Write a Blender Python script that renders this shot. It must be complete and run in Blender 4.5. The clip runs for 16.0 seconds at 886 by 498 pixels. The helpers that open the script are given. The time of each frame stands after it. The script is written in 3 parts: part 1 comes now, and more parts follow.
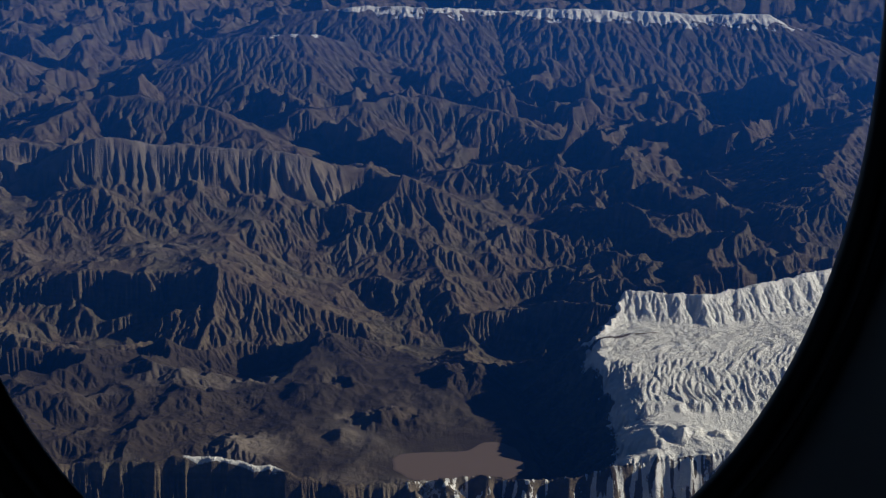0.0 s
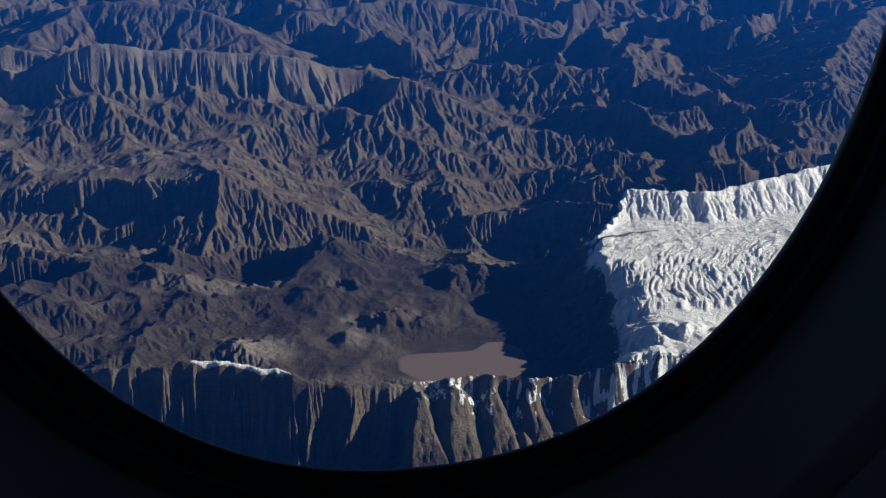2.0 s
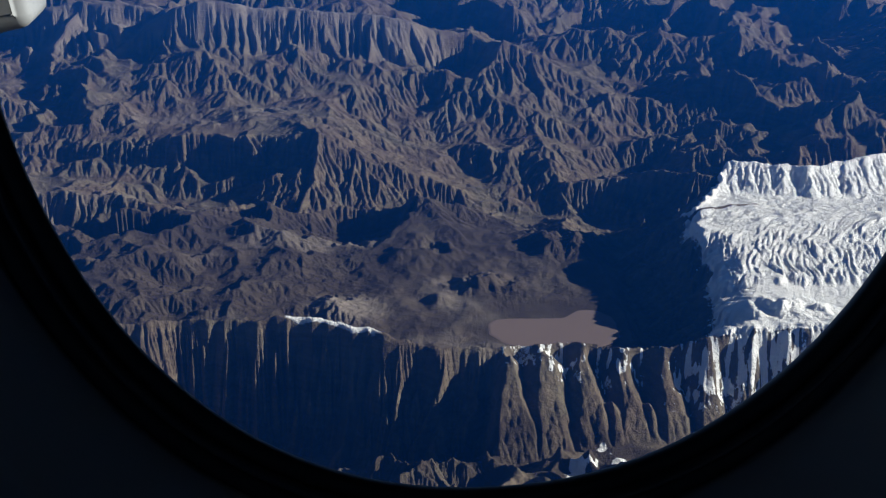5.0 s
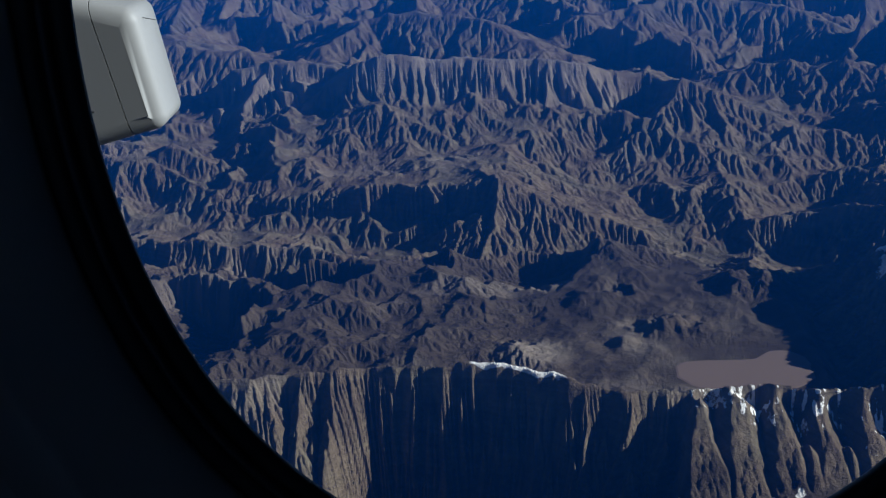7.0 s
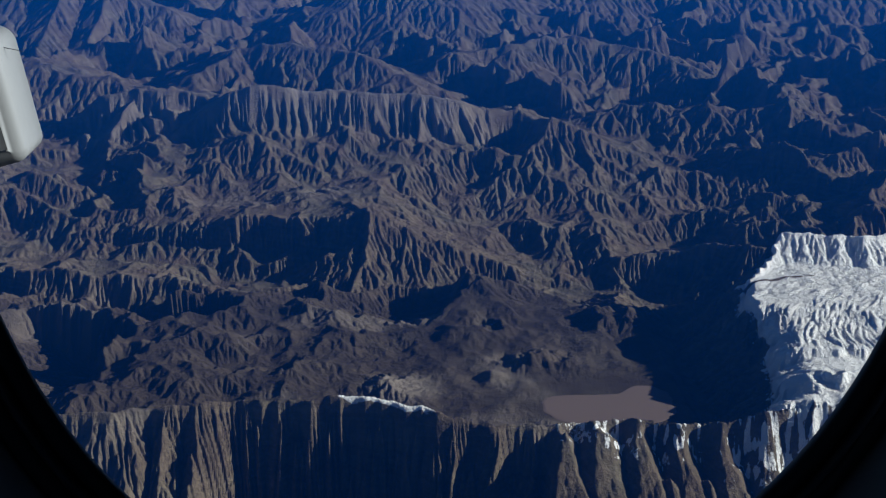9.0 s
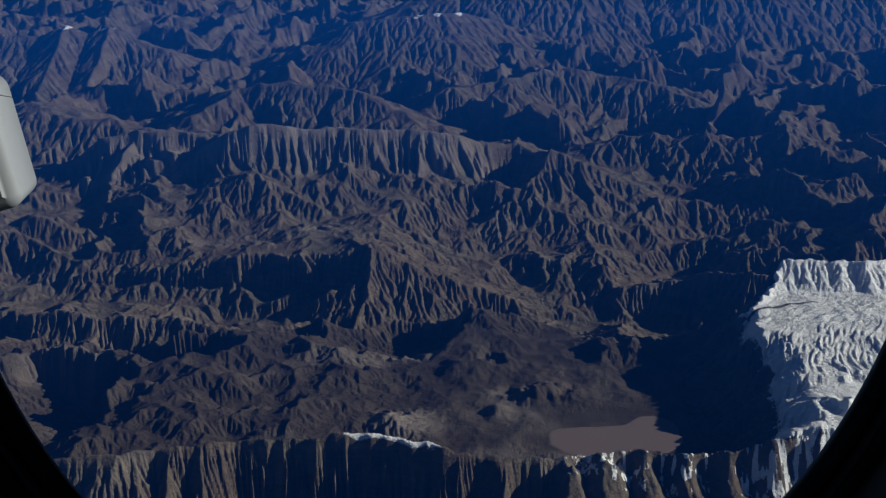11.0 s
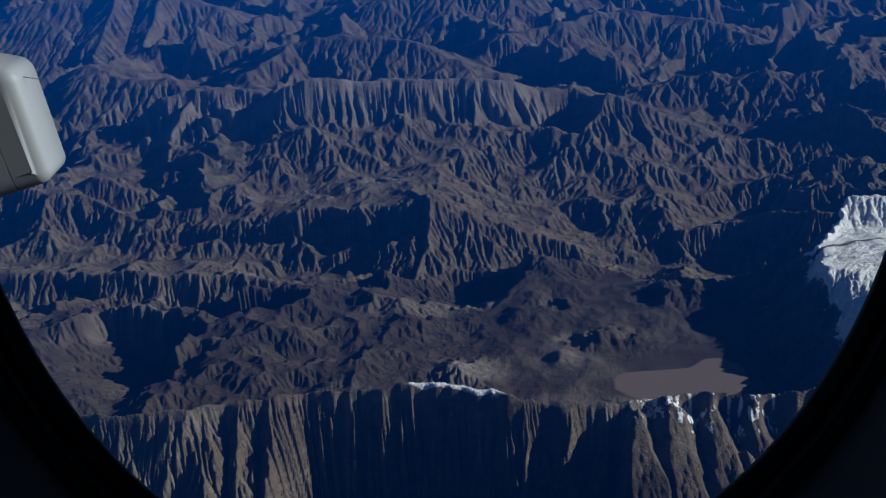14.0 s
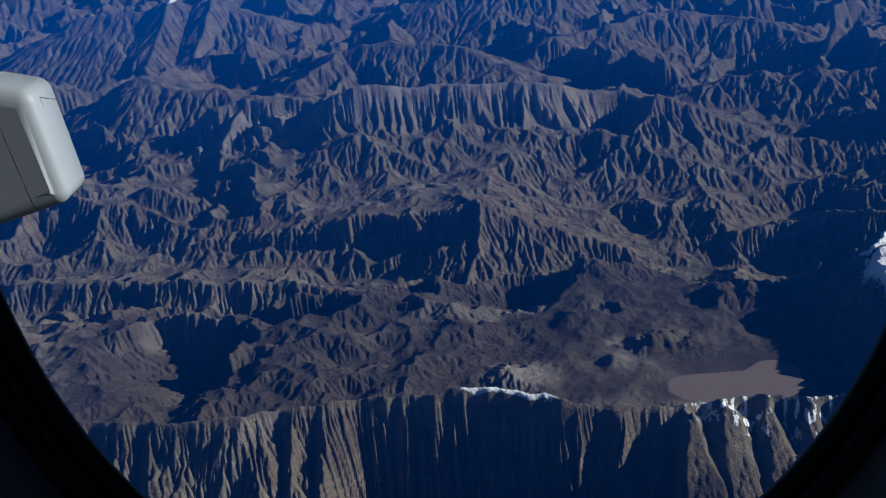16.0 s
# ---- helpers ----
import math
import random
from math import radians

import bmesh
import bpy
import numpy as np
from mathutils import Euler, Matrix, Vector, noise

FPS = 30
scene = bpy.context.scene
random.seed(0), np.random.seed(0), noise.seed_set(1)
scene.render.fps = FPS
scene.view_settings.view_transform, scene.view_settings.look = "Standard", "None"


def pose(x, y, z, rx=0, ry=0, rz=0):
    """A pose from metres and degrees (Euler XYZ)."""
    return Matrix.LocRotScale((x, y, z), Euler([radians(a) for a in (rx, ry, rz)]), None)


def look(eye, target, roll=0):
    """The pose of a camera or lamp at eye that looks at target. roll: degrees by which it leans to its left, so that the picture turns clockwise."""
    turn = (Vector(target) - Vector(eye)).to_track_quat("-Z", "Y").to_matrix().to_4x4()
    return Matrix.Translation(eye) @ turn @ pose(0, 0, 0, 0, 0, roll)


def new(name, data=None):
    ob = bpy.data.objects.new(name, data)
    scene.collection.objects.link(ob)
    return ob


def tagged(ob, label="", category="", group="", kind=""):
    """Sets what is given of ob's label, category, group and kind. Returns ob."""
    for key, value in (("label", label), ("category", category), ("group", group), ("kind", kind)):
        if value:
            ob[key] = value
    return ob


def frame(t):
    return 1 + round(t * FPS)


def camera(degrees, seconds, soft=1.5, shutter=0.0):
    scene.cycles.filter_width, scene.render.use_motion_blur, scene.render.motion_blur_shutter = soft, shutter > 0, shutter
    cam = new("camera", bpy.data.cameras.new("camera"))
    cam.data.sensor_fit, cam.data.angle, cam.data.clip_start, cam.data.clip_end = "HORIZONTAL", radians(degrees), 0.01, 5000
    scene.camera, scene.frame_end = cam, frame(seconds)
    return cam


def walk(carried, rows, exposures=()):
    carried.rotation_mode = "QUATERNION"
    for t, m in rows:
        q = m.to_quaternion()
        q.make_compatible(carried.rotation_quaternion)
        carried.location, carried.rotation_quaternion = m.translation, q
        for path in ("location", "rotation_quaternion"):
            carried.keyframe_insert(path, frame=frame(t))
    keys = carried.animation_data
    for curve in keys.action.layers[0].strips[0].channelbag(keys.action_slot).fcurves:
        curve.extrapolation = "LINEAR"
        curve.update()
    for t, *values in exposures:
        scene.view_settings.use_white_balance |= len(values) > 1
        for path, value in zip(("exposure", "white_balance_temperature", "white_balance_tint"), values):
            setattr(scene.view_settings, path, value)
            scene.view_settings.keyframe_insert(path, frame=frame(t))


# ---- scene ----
cam = camera(40.7, 16.0, soft=1.15)
EYE = 430.0                    # height of the window over the dry lake
PATH = [
    (0.0, pose(-0.0453, 0.0532, 430.0562, 69.780, -2.726, -5.970)),
    (0.5, pose(-0.0434, 0.0585, 430.0452, 68.957, -1.736, -6.528)),
    (1.0, pose(-0.0414, 0.0645, 430.0346, 67.547, -2.157, -6.800)),
    (1.5, pose(-0.0394, 0.0735, 430.0240, 66.121, -1.908, -6.578)),
    (2.0, pose(-0.0379, 0.0806, 430.0160, 65.101, -1.736, -6.287)),
    (2.5, pose(-0.0375, 0.0796, 430.0146, 64.913, -1.900, -5.798)),
    (3.0, pose(-0.0374, 0.0763, 430.0164, 64.100, -2.040, -4.254)),
    (5.5, pose(-0.0336, 0.0754, 430.0481, 63.195, -1.229, 0.916)),
    (6.0, pose(-0.0220, 0.0717, 430.0531, 64.977, -0.121, 3.675)),
    (6.5, pose(-0.0112, 0.0690, 430.0570, 65.089, 2.221, 5.017)),
    (7.0, pose(-0.0084, 0.0708, 430.0583, 65.482, 3.576, 5.838)),
    (7.5, pose(-0.0077, 0.0737, 430.0587, 65.800, 2.957, 6.309)),
    (8.0, pose(-0.0057, 0.0756, 430.0600, 65.344, 2.847, 4.439)),
    (8.5, pose(-0.0069, 0.0761, 430.0604, 65.909, 0.813, 2.332)),
    (9.0, pose(-0.0089, 0.0761, 430.0604, 66.909, 0.234, 0.548)),
    (11.5, pose(-0.0025, 0.0737, 430.0623, 68.586, 1.553, 0.199)),
    (12.0, pose(0.0019, 0.0705, 430.0665, 67.656, 1.813, -0.134)),
    (12.5, pose(0.0065, 0.0666, 430.0704, 66.772, 2.893, -0.868)),
    (13.0, pose(0.0101, 0.0613, 430.0717, 66.431, 3.068, -0.355)),
    (13.5, pose(0.0132, 0.0573, 430.0720, 66.668, 3.705, 0.558)),
    (14.0, pose(0.0157, 0.0582, 430.0719, 66.206, 4.238, 2.072)),
    (14.5, pose(0.0181, 0.0606, 430.0716, 67.007, 4.307, 2.822)),
    (15.0, pose(0.0213, 0.0624, 430.0716, 66.868, 6.160, 3.315)),
    (15.5, pose(0.0250, 0.0642, 430.0717, 66.640, 6.246, 3.648)),
    (16.0, pose(0.0286, 0.0660, 430.0718, 66.611, 5.937, 3.984)),
]
walk(cam, PATH, [(0.0, -0.02, 6600, 7), (1.5, 0.25, 6330, 6), (2.5, 0.87, 6130, 6), (3.0, 0.90, 6030, 6), (5.5, 0.69, 6040, 7), (6.5, 0.54, 5790, 6), (8.0, 0.76, 5640, 5), (9.0, 0.38, 5740, 5),
                 (11.5, 0.00, 5940, 6), (12.5, 0.05, 5700, 6), (14.0, 0.14, 5490, 5), (15.0, 0.26, 5440, 5), (16.0, 0.48, 5440, 5)])


# ---- sky and sun ----
SUN_AZ, SUN_EL = 88.5, 22.0    # degrees clockwise from straight ahead, and above the horizon
world = bpy.data.worlds.new("sky")
world.use_nodes = True
scene.world = world
wn = world.node_tree.nodes
sky = wn.new("ShaderNodeTexSky")
sky.sky_type, sky.sun_disc = "NISHITA", False
sky.sun_elevation, sky.sun_rotation = radians(SUN_EL), radians(SUN_AZ)
sky.altitude, sky.air_density, sky.dust_density, sky.ozone_density = 9000, 1.0, 0.0, 3.0
wn["Background"].inputs["Strength"].default_value = 0.052
world.node_tree.links.new(sky.outputs[0], wn["Background"].inputs["Color"])
sun = new("sun", bpy.data.lights.new("sun", "SUN"))
sun.data.energy, sun.data.angle, sun.data.color = 5.4, radians(0.5), (0.98, 0.90, 0.76)
_a, _e = radians(SUN_AZ), radians(SUN_EL)
sun.matrix_world = look((0, 0, 0), (-math.sin(_a) * math.cos(_e), -math.cos(_a) * math.cos(_e), -math.sin(_e)))


# ---- materials ----
def material(name, rough=0.8, metal=0.0):
    m = bpy.data.materials.new(name)
    m.use_nodes = True
    b = m.node_tree.nodes["Principled BSDF"]
    b.inputs["Roughness"].default_value, b.inputs["Metallic"].default_value = rough, metal
    return m, m.node_tree.nodes, m.node_tree.links, b


def noise_node(nodes, links, scale, detail=6.0, rough=0.55, vec=None):
    n = nodes.new("ShaderNodeTexNoise")
    n.inputs["Scale"].default_value, n.inputs["Detail"].default_value, n.inputs["Roughness"].default_value = scale, detail, rough
    if vec is not None:
        links.new(vec, n.inputs["Vector"])
    return n.outputs["Fac"]


def ramp_node(nodes, links, fac, stops):
    r = nodes.new("ShaderNodeValToRGB")
    e = r.color_ramp.elements
    while len(e) < len(stops):
        e.new(0.5)
    for el, (p, c) in zip(e, stops):
        el.position, el.color = p, (*c, 1) if len(c) == 3 else c
    links.new(fac, r.inputs["Fac"])
    return r.outputs["Color"]


def mix_node(nodes, links, fac, a, b, mode="MIX"):
    m = nodes.new("ShaderNodeMix")
    m.data_type, m.blend_type = "RGBA", mode
    for sock, val in ((m.inputs["Factor"], fac), (m.inputs["A"], a), (m.inputs["B"], b)):
        if isinstance(val, (int, float)):
            sock.default_value = val
        elif isinstance(val, tuple):
            sock.default_value = (*val, 1)
        else:
            links.new(val, sock)
    return m.outputs["Result"]


def bump_node(nodes, links, height, strength, distance, b):
    n = nodes.new("ShaderNodeBump")
    n.inputs["Strength"].default_value, n.inputs["Distance"].default_value = strength, distance
    links.new(height, n.inputs["Height"])
    links.new(n.outputs["Normal"], b.inputs["Normal"])
    return n


def rock_and_snow():
    m, n, l, b = material("rock_and_snow", 0.9)
    co = n.new("ShaderNodeTexCoord").outputs["Object"]
    broad = noise_node(n, l, 0.011, 5, 0.6, co)
    mid = noise_node(n, l, 0.06, 6, 0.6, co)
    fine = noise_node(n, l, 0.55, 6, 0.65, co)
    col = ramp_node(n, l, broad, [(0.30, (0.110, 0.094, 0.064)), (0.42, (0.094, 0.064, 0.045)), (0.50, (0.142, 0.110, 0.073)),
                                  (0.58, (0.085, 0.079, 0.056)), (0.66, (0.106, 0.070, 0.049)), (0.76, (0.176, 0.143, 0.098))])
    col2 = ramp_node(n, l, mid, [(0.32, (0.054, 0.043, 0.033)), (0.50, (0.112, 0.088, 0.062)), (0.68, (0.190, 0.156, 0.108))])
    col = mix_node(n, l, 0.5, col, col2)
    # strata: bands that follow the height, a little warped
    sep = n.new("ShaderNodeSeparateXYZ")
    l.new(co, sep.inputs[0])
    warp = n.new("ShaderNodeMath")
    warp.operation = "MULTIPLY_ADD"
    l.new(mid, warp.inputs[0])
    warp.inputs[1].default_value = 6.0
    l.new(sep.outputs["Z"], warp.inputs[2])
    comb = n.new("ShaderNodeCombineXYZ")
    l.new(warp.outputs[0], comb.inputs["Z"])
    band = noise_node(n, l, 0.28, 3, 0.7, comb.outputs[0])
    tint = ramp_node(n, l, band, [(0.35, (0.74, 0.66, 0.60)), (0.5, (1.04, 0.98, 0.90)), (0.65, (1.30, 1.22, 1.08))])
    col = mix_node(n, l, 0.75, col, tint, "MULTIPLY")
    col = mix_node(n, l, 0.5, col, ramp_node(n, l, fine, [(0.3, (0.7, 0.7, 0.7)), (0.7, (1.25, 1.25, 1.25))]), "MULTIPLY")
    # dark lava of the tableland, plus shade painted into the front valley
    lava_and_shade = n.new("ShaderNodeAttribute")
    lava_and_shade.attribute_name = "dark"
    col = mix_node(n, l, lava_and_shade.outputs["Fac"], col, mix_node(n, l, mid, (0.025, 0.018, 0.013), (0.062, 0.044, 0.030)))
    pale = n.new("ShaderNodeAttribute")
    pale.attribute_name = "pale"
    col = mix_node(n, l, pale.outputs["Fac"], col, mix_node(n, l, fine, (0.19, 0.150, 0.118), (0.27, 0.222, 0.175)))
    snow = n.new("ShaderNodeAttribute")
    snow.attribute_name = "snow"
    edge = n.new("ShaderNodeMath")
    edge.operation = "MULTIPLY_ADD"
    l.new(fine, edge.inputs[0])
    edge.inputs[1].default_value = 0.9
    edge.inputs[2].default_value = -0.45
    add = n.new("ShaderNodeMath")
    add.operation = "ADD"
    l.new(edge.outputs[0], add.inputs[0])
    l.new(snow.outputs["Fac"], add.inputs[1])
    cover = ramp_node(n, l, add.outputs[0], [(0.42, (0, 0, 0)), (0.58, (1, 1, 1))])
    white = mix_node(n, l, fine, (0.82, 0.77, 0.69), (0.91, 0.86, 0.78))
    l.new(mix_node(n, l, cover, col, white), b.inputs["Base Color"])
    b.inputs["Specular IOR Level"].default_value = 0.15
    calm = n.new("ShaderNodeAttribute")
    calm.attribute_name = "calm"
    rough = n.new("ShaderNodeMath")
    rough.operation = "MULTIPLY_ADD"
    l.new(calm.outputs["Fac"], rough.inputs[0])
    rough.inputs[1].default_value, rough.inputs[2].default_value = -0.6, 1.0
    height = n.new("ShaderNodeMath")
    height.operation = "MULTIPLY"
    l.new(fine, height.inputs[0])
    l.new(rough.outputs[0], height.inputs[1])
    grain = bump_node(n, l, height.outputs[0], 0.95, 1.8, b)
    coarse = n.new("ShaderNodeBump")
    coarse.inputs["Distance"].default_value = 3.0
    soften = n.new("ShaderNodeMath")
    soften.operation = "MULTIPLY"
    l.new(rough.outputs[0], soften.inputs[0])
    soften.inputs[1].default_value = 0.6
    l.new(soften.outputs[0], coarse.inputs["Strength"])
    l.new(noise_node(n, l, 0.17, 5, 0.6, co), coarse.inputs["Height"])
    l.new(coarse.outputs["Normal"], grain.inputs["Normal"])
    # wind-cut furrows in the packed snow
    ice = n.new("ShaderNodeAttribute")
    ice.attribute_name = "ice"
    turn = n.new("ShaderNodeMapping")
    turn.inputs["Rotation"].default_value = (0, 0, radians(-24))
    turn.inputs["Scale"].default_value = (0.11, 0.36, 0.2)
    l.new(co, turn.inputs["Vector"])
    furrow = n.new("ShaderNodeTexNoise")
    furrow.inputs["Scale"].default_value, furrow.inputs["Detail"].default_value, furrow.inputs["Distortion"].default_value = 1.0, 4.0, 1.1
    l.new(turn.outputs[0], furrow.inputs["Vector"])
    ridge = ramp_node(n, l, furrow.outputs["Fac"], [(0.34, (1, 1, 1)), (0.5, (0, 0, 0)), (0.66, (1, 1, 1))])
    deep = n.new("ShaderNodeMath")
    deep.operation = "MULTIPLY"
    l.new(ridge, deep.inputs[0])
    l.new(ice.outputs["Fac"], deep.inputs[1])
    cutb = n.new("ShaderNodeBump")
    cutb.inputs["Strength"].default_value, cutb.inputs["Distance"].default_value = 0.5, 1.2
    l.new(deep.outputs[0], cutb.inputs["Height"])
    l.new(cutb.outputs["Normal"], coarse.inputs["Normal"])
    return m


def plain(name, colour, rough=0.6, grain=40.0, depth=0.0004, spread=0.12, metal=0.0):
    m, n, l, b = material(name, rough, metal)
    co = n.new("ShaderNodeTexCoord").outputs["Object"]
    g = noise_node(n, l, grain, 6, 0.6, co)
    big = noise_node(n, l, grain / 14, 4, 0.5, co)
    lo = tuple(c * (1 - spread) for c in colour)
    hi = tuple(min(1, c * (1 + spread)) for c in colour)
    c1 = mix_node(n, l, big, lo, hi)
    l.new(mix_node(n, l, 0.35, c1, mix_node(n, l, g, lo, hi)), b.inputs["Base Color"])
    if depth:
        bump_node(n, l, g, 0.3, depth, b)
    return m


ROCK = rock_and_snow()
MUD = plain("dried_mud", (0.142, 0.094, 0.072), 0.95, 0.35, 0.0, 0.10)
PANEL = plain("cabin_plastic", (0.30, 0.31, 0.31), 0.55, 900.0, 0.0002, 0.05)
RUBBER = plain("black_rubber", (0.012, 0.012, 0.013), 0.6, 500.0, 0.0002, 0.2)
CARPET = plain("cabin_carpet", (0.05, 0.055, 0.07), 0.95, 300.0, 0.001, 0.3)
PAINT = plain("white_paint", (0.27, 0.268, 0.262), 0.55, 60.0, 0.0, 0.04)
DARK = plain("dark_metal", (0.04, 0.04, 0.045), 0.5, 300.0, 0.0, 0.2)


def pane_material():
    m, n, l, b = material("acrylic", 0.04)
    out = n["Material Output"]
    clear = n.new("ShaderNodeBsdfTransparent")
    clear.inputs["Color"].default_value = (0.93, 0.96, 1.0, 1)
    b.inputs["Base Color"].default_value = (0.0, 0.0, 0.0, 1)
    mixer = n.new("ShaderNodeMixShader")
    fres = n.new("ShaderNodeFresnel")
    fres.inputs["IOR"].default_value = 1.2
    l.new(fres.outputs[0], mixer.inputs[0])
    l.new(clear.outputs[0], mixer.inputs[1])
    l.new(b.outputs[0], mixer.inputs[2])
    l.new(mixer.outputs[0], out.inputs["Surface"])
    return m


ACRYLIC = pane_material()


# ---- the mountains: one sheet of ground ----
def hash2(ix, iy, k):
    h = ix.astype(np.uint32) * np.uint32(374761393) + iy.astype(np.uint32) * np.uint32(668265263) + np.uint32(k * 974634777 & 0xFFFFFFFF)
    h = (h ^ (h >> np.uint32(13))) * np.uint32(1274126177)
    h = (h ^ (h >> np.uint32(16))) * np.uint32(2246822519)
    return ((h ^ (h >> np.uint32(15))) & np.uint32(0xFFFFFF)).astype(np.float32) * np.float32(1 / 16777215.0)


def perlin(x, y, k):
    xf, yf = np.floor(x), np.floor(y)
    ix, iy = xf.astype(np.int32), yf.astype(np.int32)
    fx, fy = x - xf, y - yf
    u, v = fx * fx * fx * (fx * (fx * 6 - 15) + 10), fy * fy * fy * (fy * (fy * 6 - 15) + 10)

    def g(a, b):
        t = hash2(ix + a, iy + b, k) * (2 * math.pi)
        return np.cos(t) * (fx - a) + np.sin(t) * (fy - b)
    lo = g(0, 0) * (1 - u) + g(1, 0) * u
    hi = g(0, 1) * (1 - u) + g(1, 1) * u
    return 1.5 * (lo * (1 - v) + hi * v)


def fbm(x, y, wave, octaves, k):
    s, a, f = 0.0, 1.0, 1.0 / wave
    for o in range(octaves):
        s = s + a * perlin(x * f + 17.3 * o, y * f - 9.1 * o, k + o)
        a, f = a * 0.5, f * 2.03
    return s


def ridged(x, y, wave, octaves, k):
    s, a, f, w = 0.0, 1.0, 1.0 / wave, 1.0
    for o in range(octaves):
        r = 1 - np.abs(perlin(x * f + 31.7 * o, y * f + 5.9 * o, k + o)) * 1.6
        r = np.clip(r, 0, 1) ** 2
        s = s + a * r * w
        w = np.clip(r * 1.6, 0, 1)
        a, f = a * 0.5, f * 2.1
    return s


def smooth(a, b, v):
    t = np.clip((v - a) / (b - a), 0, 1)
    return t * t * (3 - 2 * t)


def crest(x, y, pts, left, right, soft=2.0, flat=0.0):
    """Height of a ridge along a line of (x, y, z), falling with slope left or right of its direction."""
    best = np.full(x.shape, 1e9, np.float32)
    zz, side = np.zeros_like(x), np.zeros_like(x)
    for (x0, y0, z0), (x1, y1, z1) in zip(pts, pts[1:]):
        dx, dy = x1 - x0, y1 - y0
        t = np.clip(((x - x0) * dx + (y - y0) * dy) / (dx * dx + dy * dy), 0, 1)
        d = np.hypot(x - x0 - t * dx, y - y0 - t * dy)
        near = d < best
        best = np.where(near, d, best)
        zz = np.where(near, z0 + t * (z1 - z0), zz)
        side = np.where(near, (x - x0) * dy - (y - y0) * dx, side)
    d = np.sqrt(np.maximum(best - flat, 0) ** 2 + soft * soft) - soft
    return zz - d * np.where(side > 0, right, left)


def lump(x, y, cx, cy, rx, ry, h):
    return h * np.exp(-((x - cx) / rx) ** 2 - ((y - cy) / ry) ** 2)


FRONT_X = (-900, -520, -344, -246, -157, -108, -55, -11, 25, 77, 111, 144, 171, 188, 215, 330, 520, 900)
FRONT_Y = (760, 705, 676, 664, 680, 682, 680, 671, 667, 680, 680, 672, 669, 668, 668, 672, 690, 730)
FRONT_Z = (26, 30, 34, 34, 36, 38, 38, 33, 25, 20, 22, 24, 27, 31, 37, 45, 50, 50)


# crest lines of the ranges beyond and beside the table mountain
RANGE_A = [(-562, 1560, 51), (-520, 1520, 44), (-466, 1510, 40), (-396, 1490, 30)]
RANGE_B = [(-345, 1560, 27), (-296, 1640, 47), (-233, 1640, 51), (-160, 1620, 47), (-111, 1580, 37), (-45, 1520, 24)]
RANGE_C = [(-5, 1640, 38), (67, 1660, 38), (159, 1720, 44), (239, 1700, 36), (339, 1620, 19)]
RANGE_D = [(176, 1420, 15), (242, 1440, 21), (351, 1400, 25), (404, 1400, 39), (449, 1380, 17), (478, 1360, 2)]
RANGE_E = [(170, 1180, -24), (216, 1220, 0), (293, 1240, 7), (333, 1260, 20), (364, 1230, 10), (405, 1200, -5), (463, 1220, 8), (620, 1240, 20)]
RANGE_F = [(163, 1130, -24), (229, 1150, -12), (312, 1160, 0), (359, 1120, 0), (401, 1150, 7), (560, 1160, 12)]


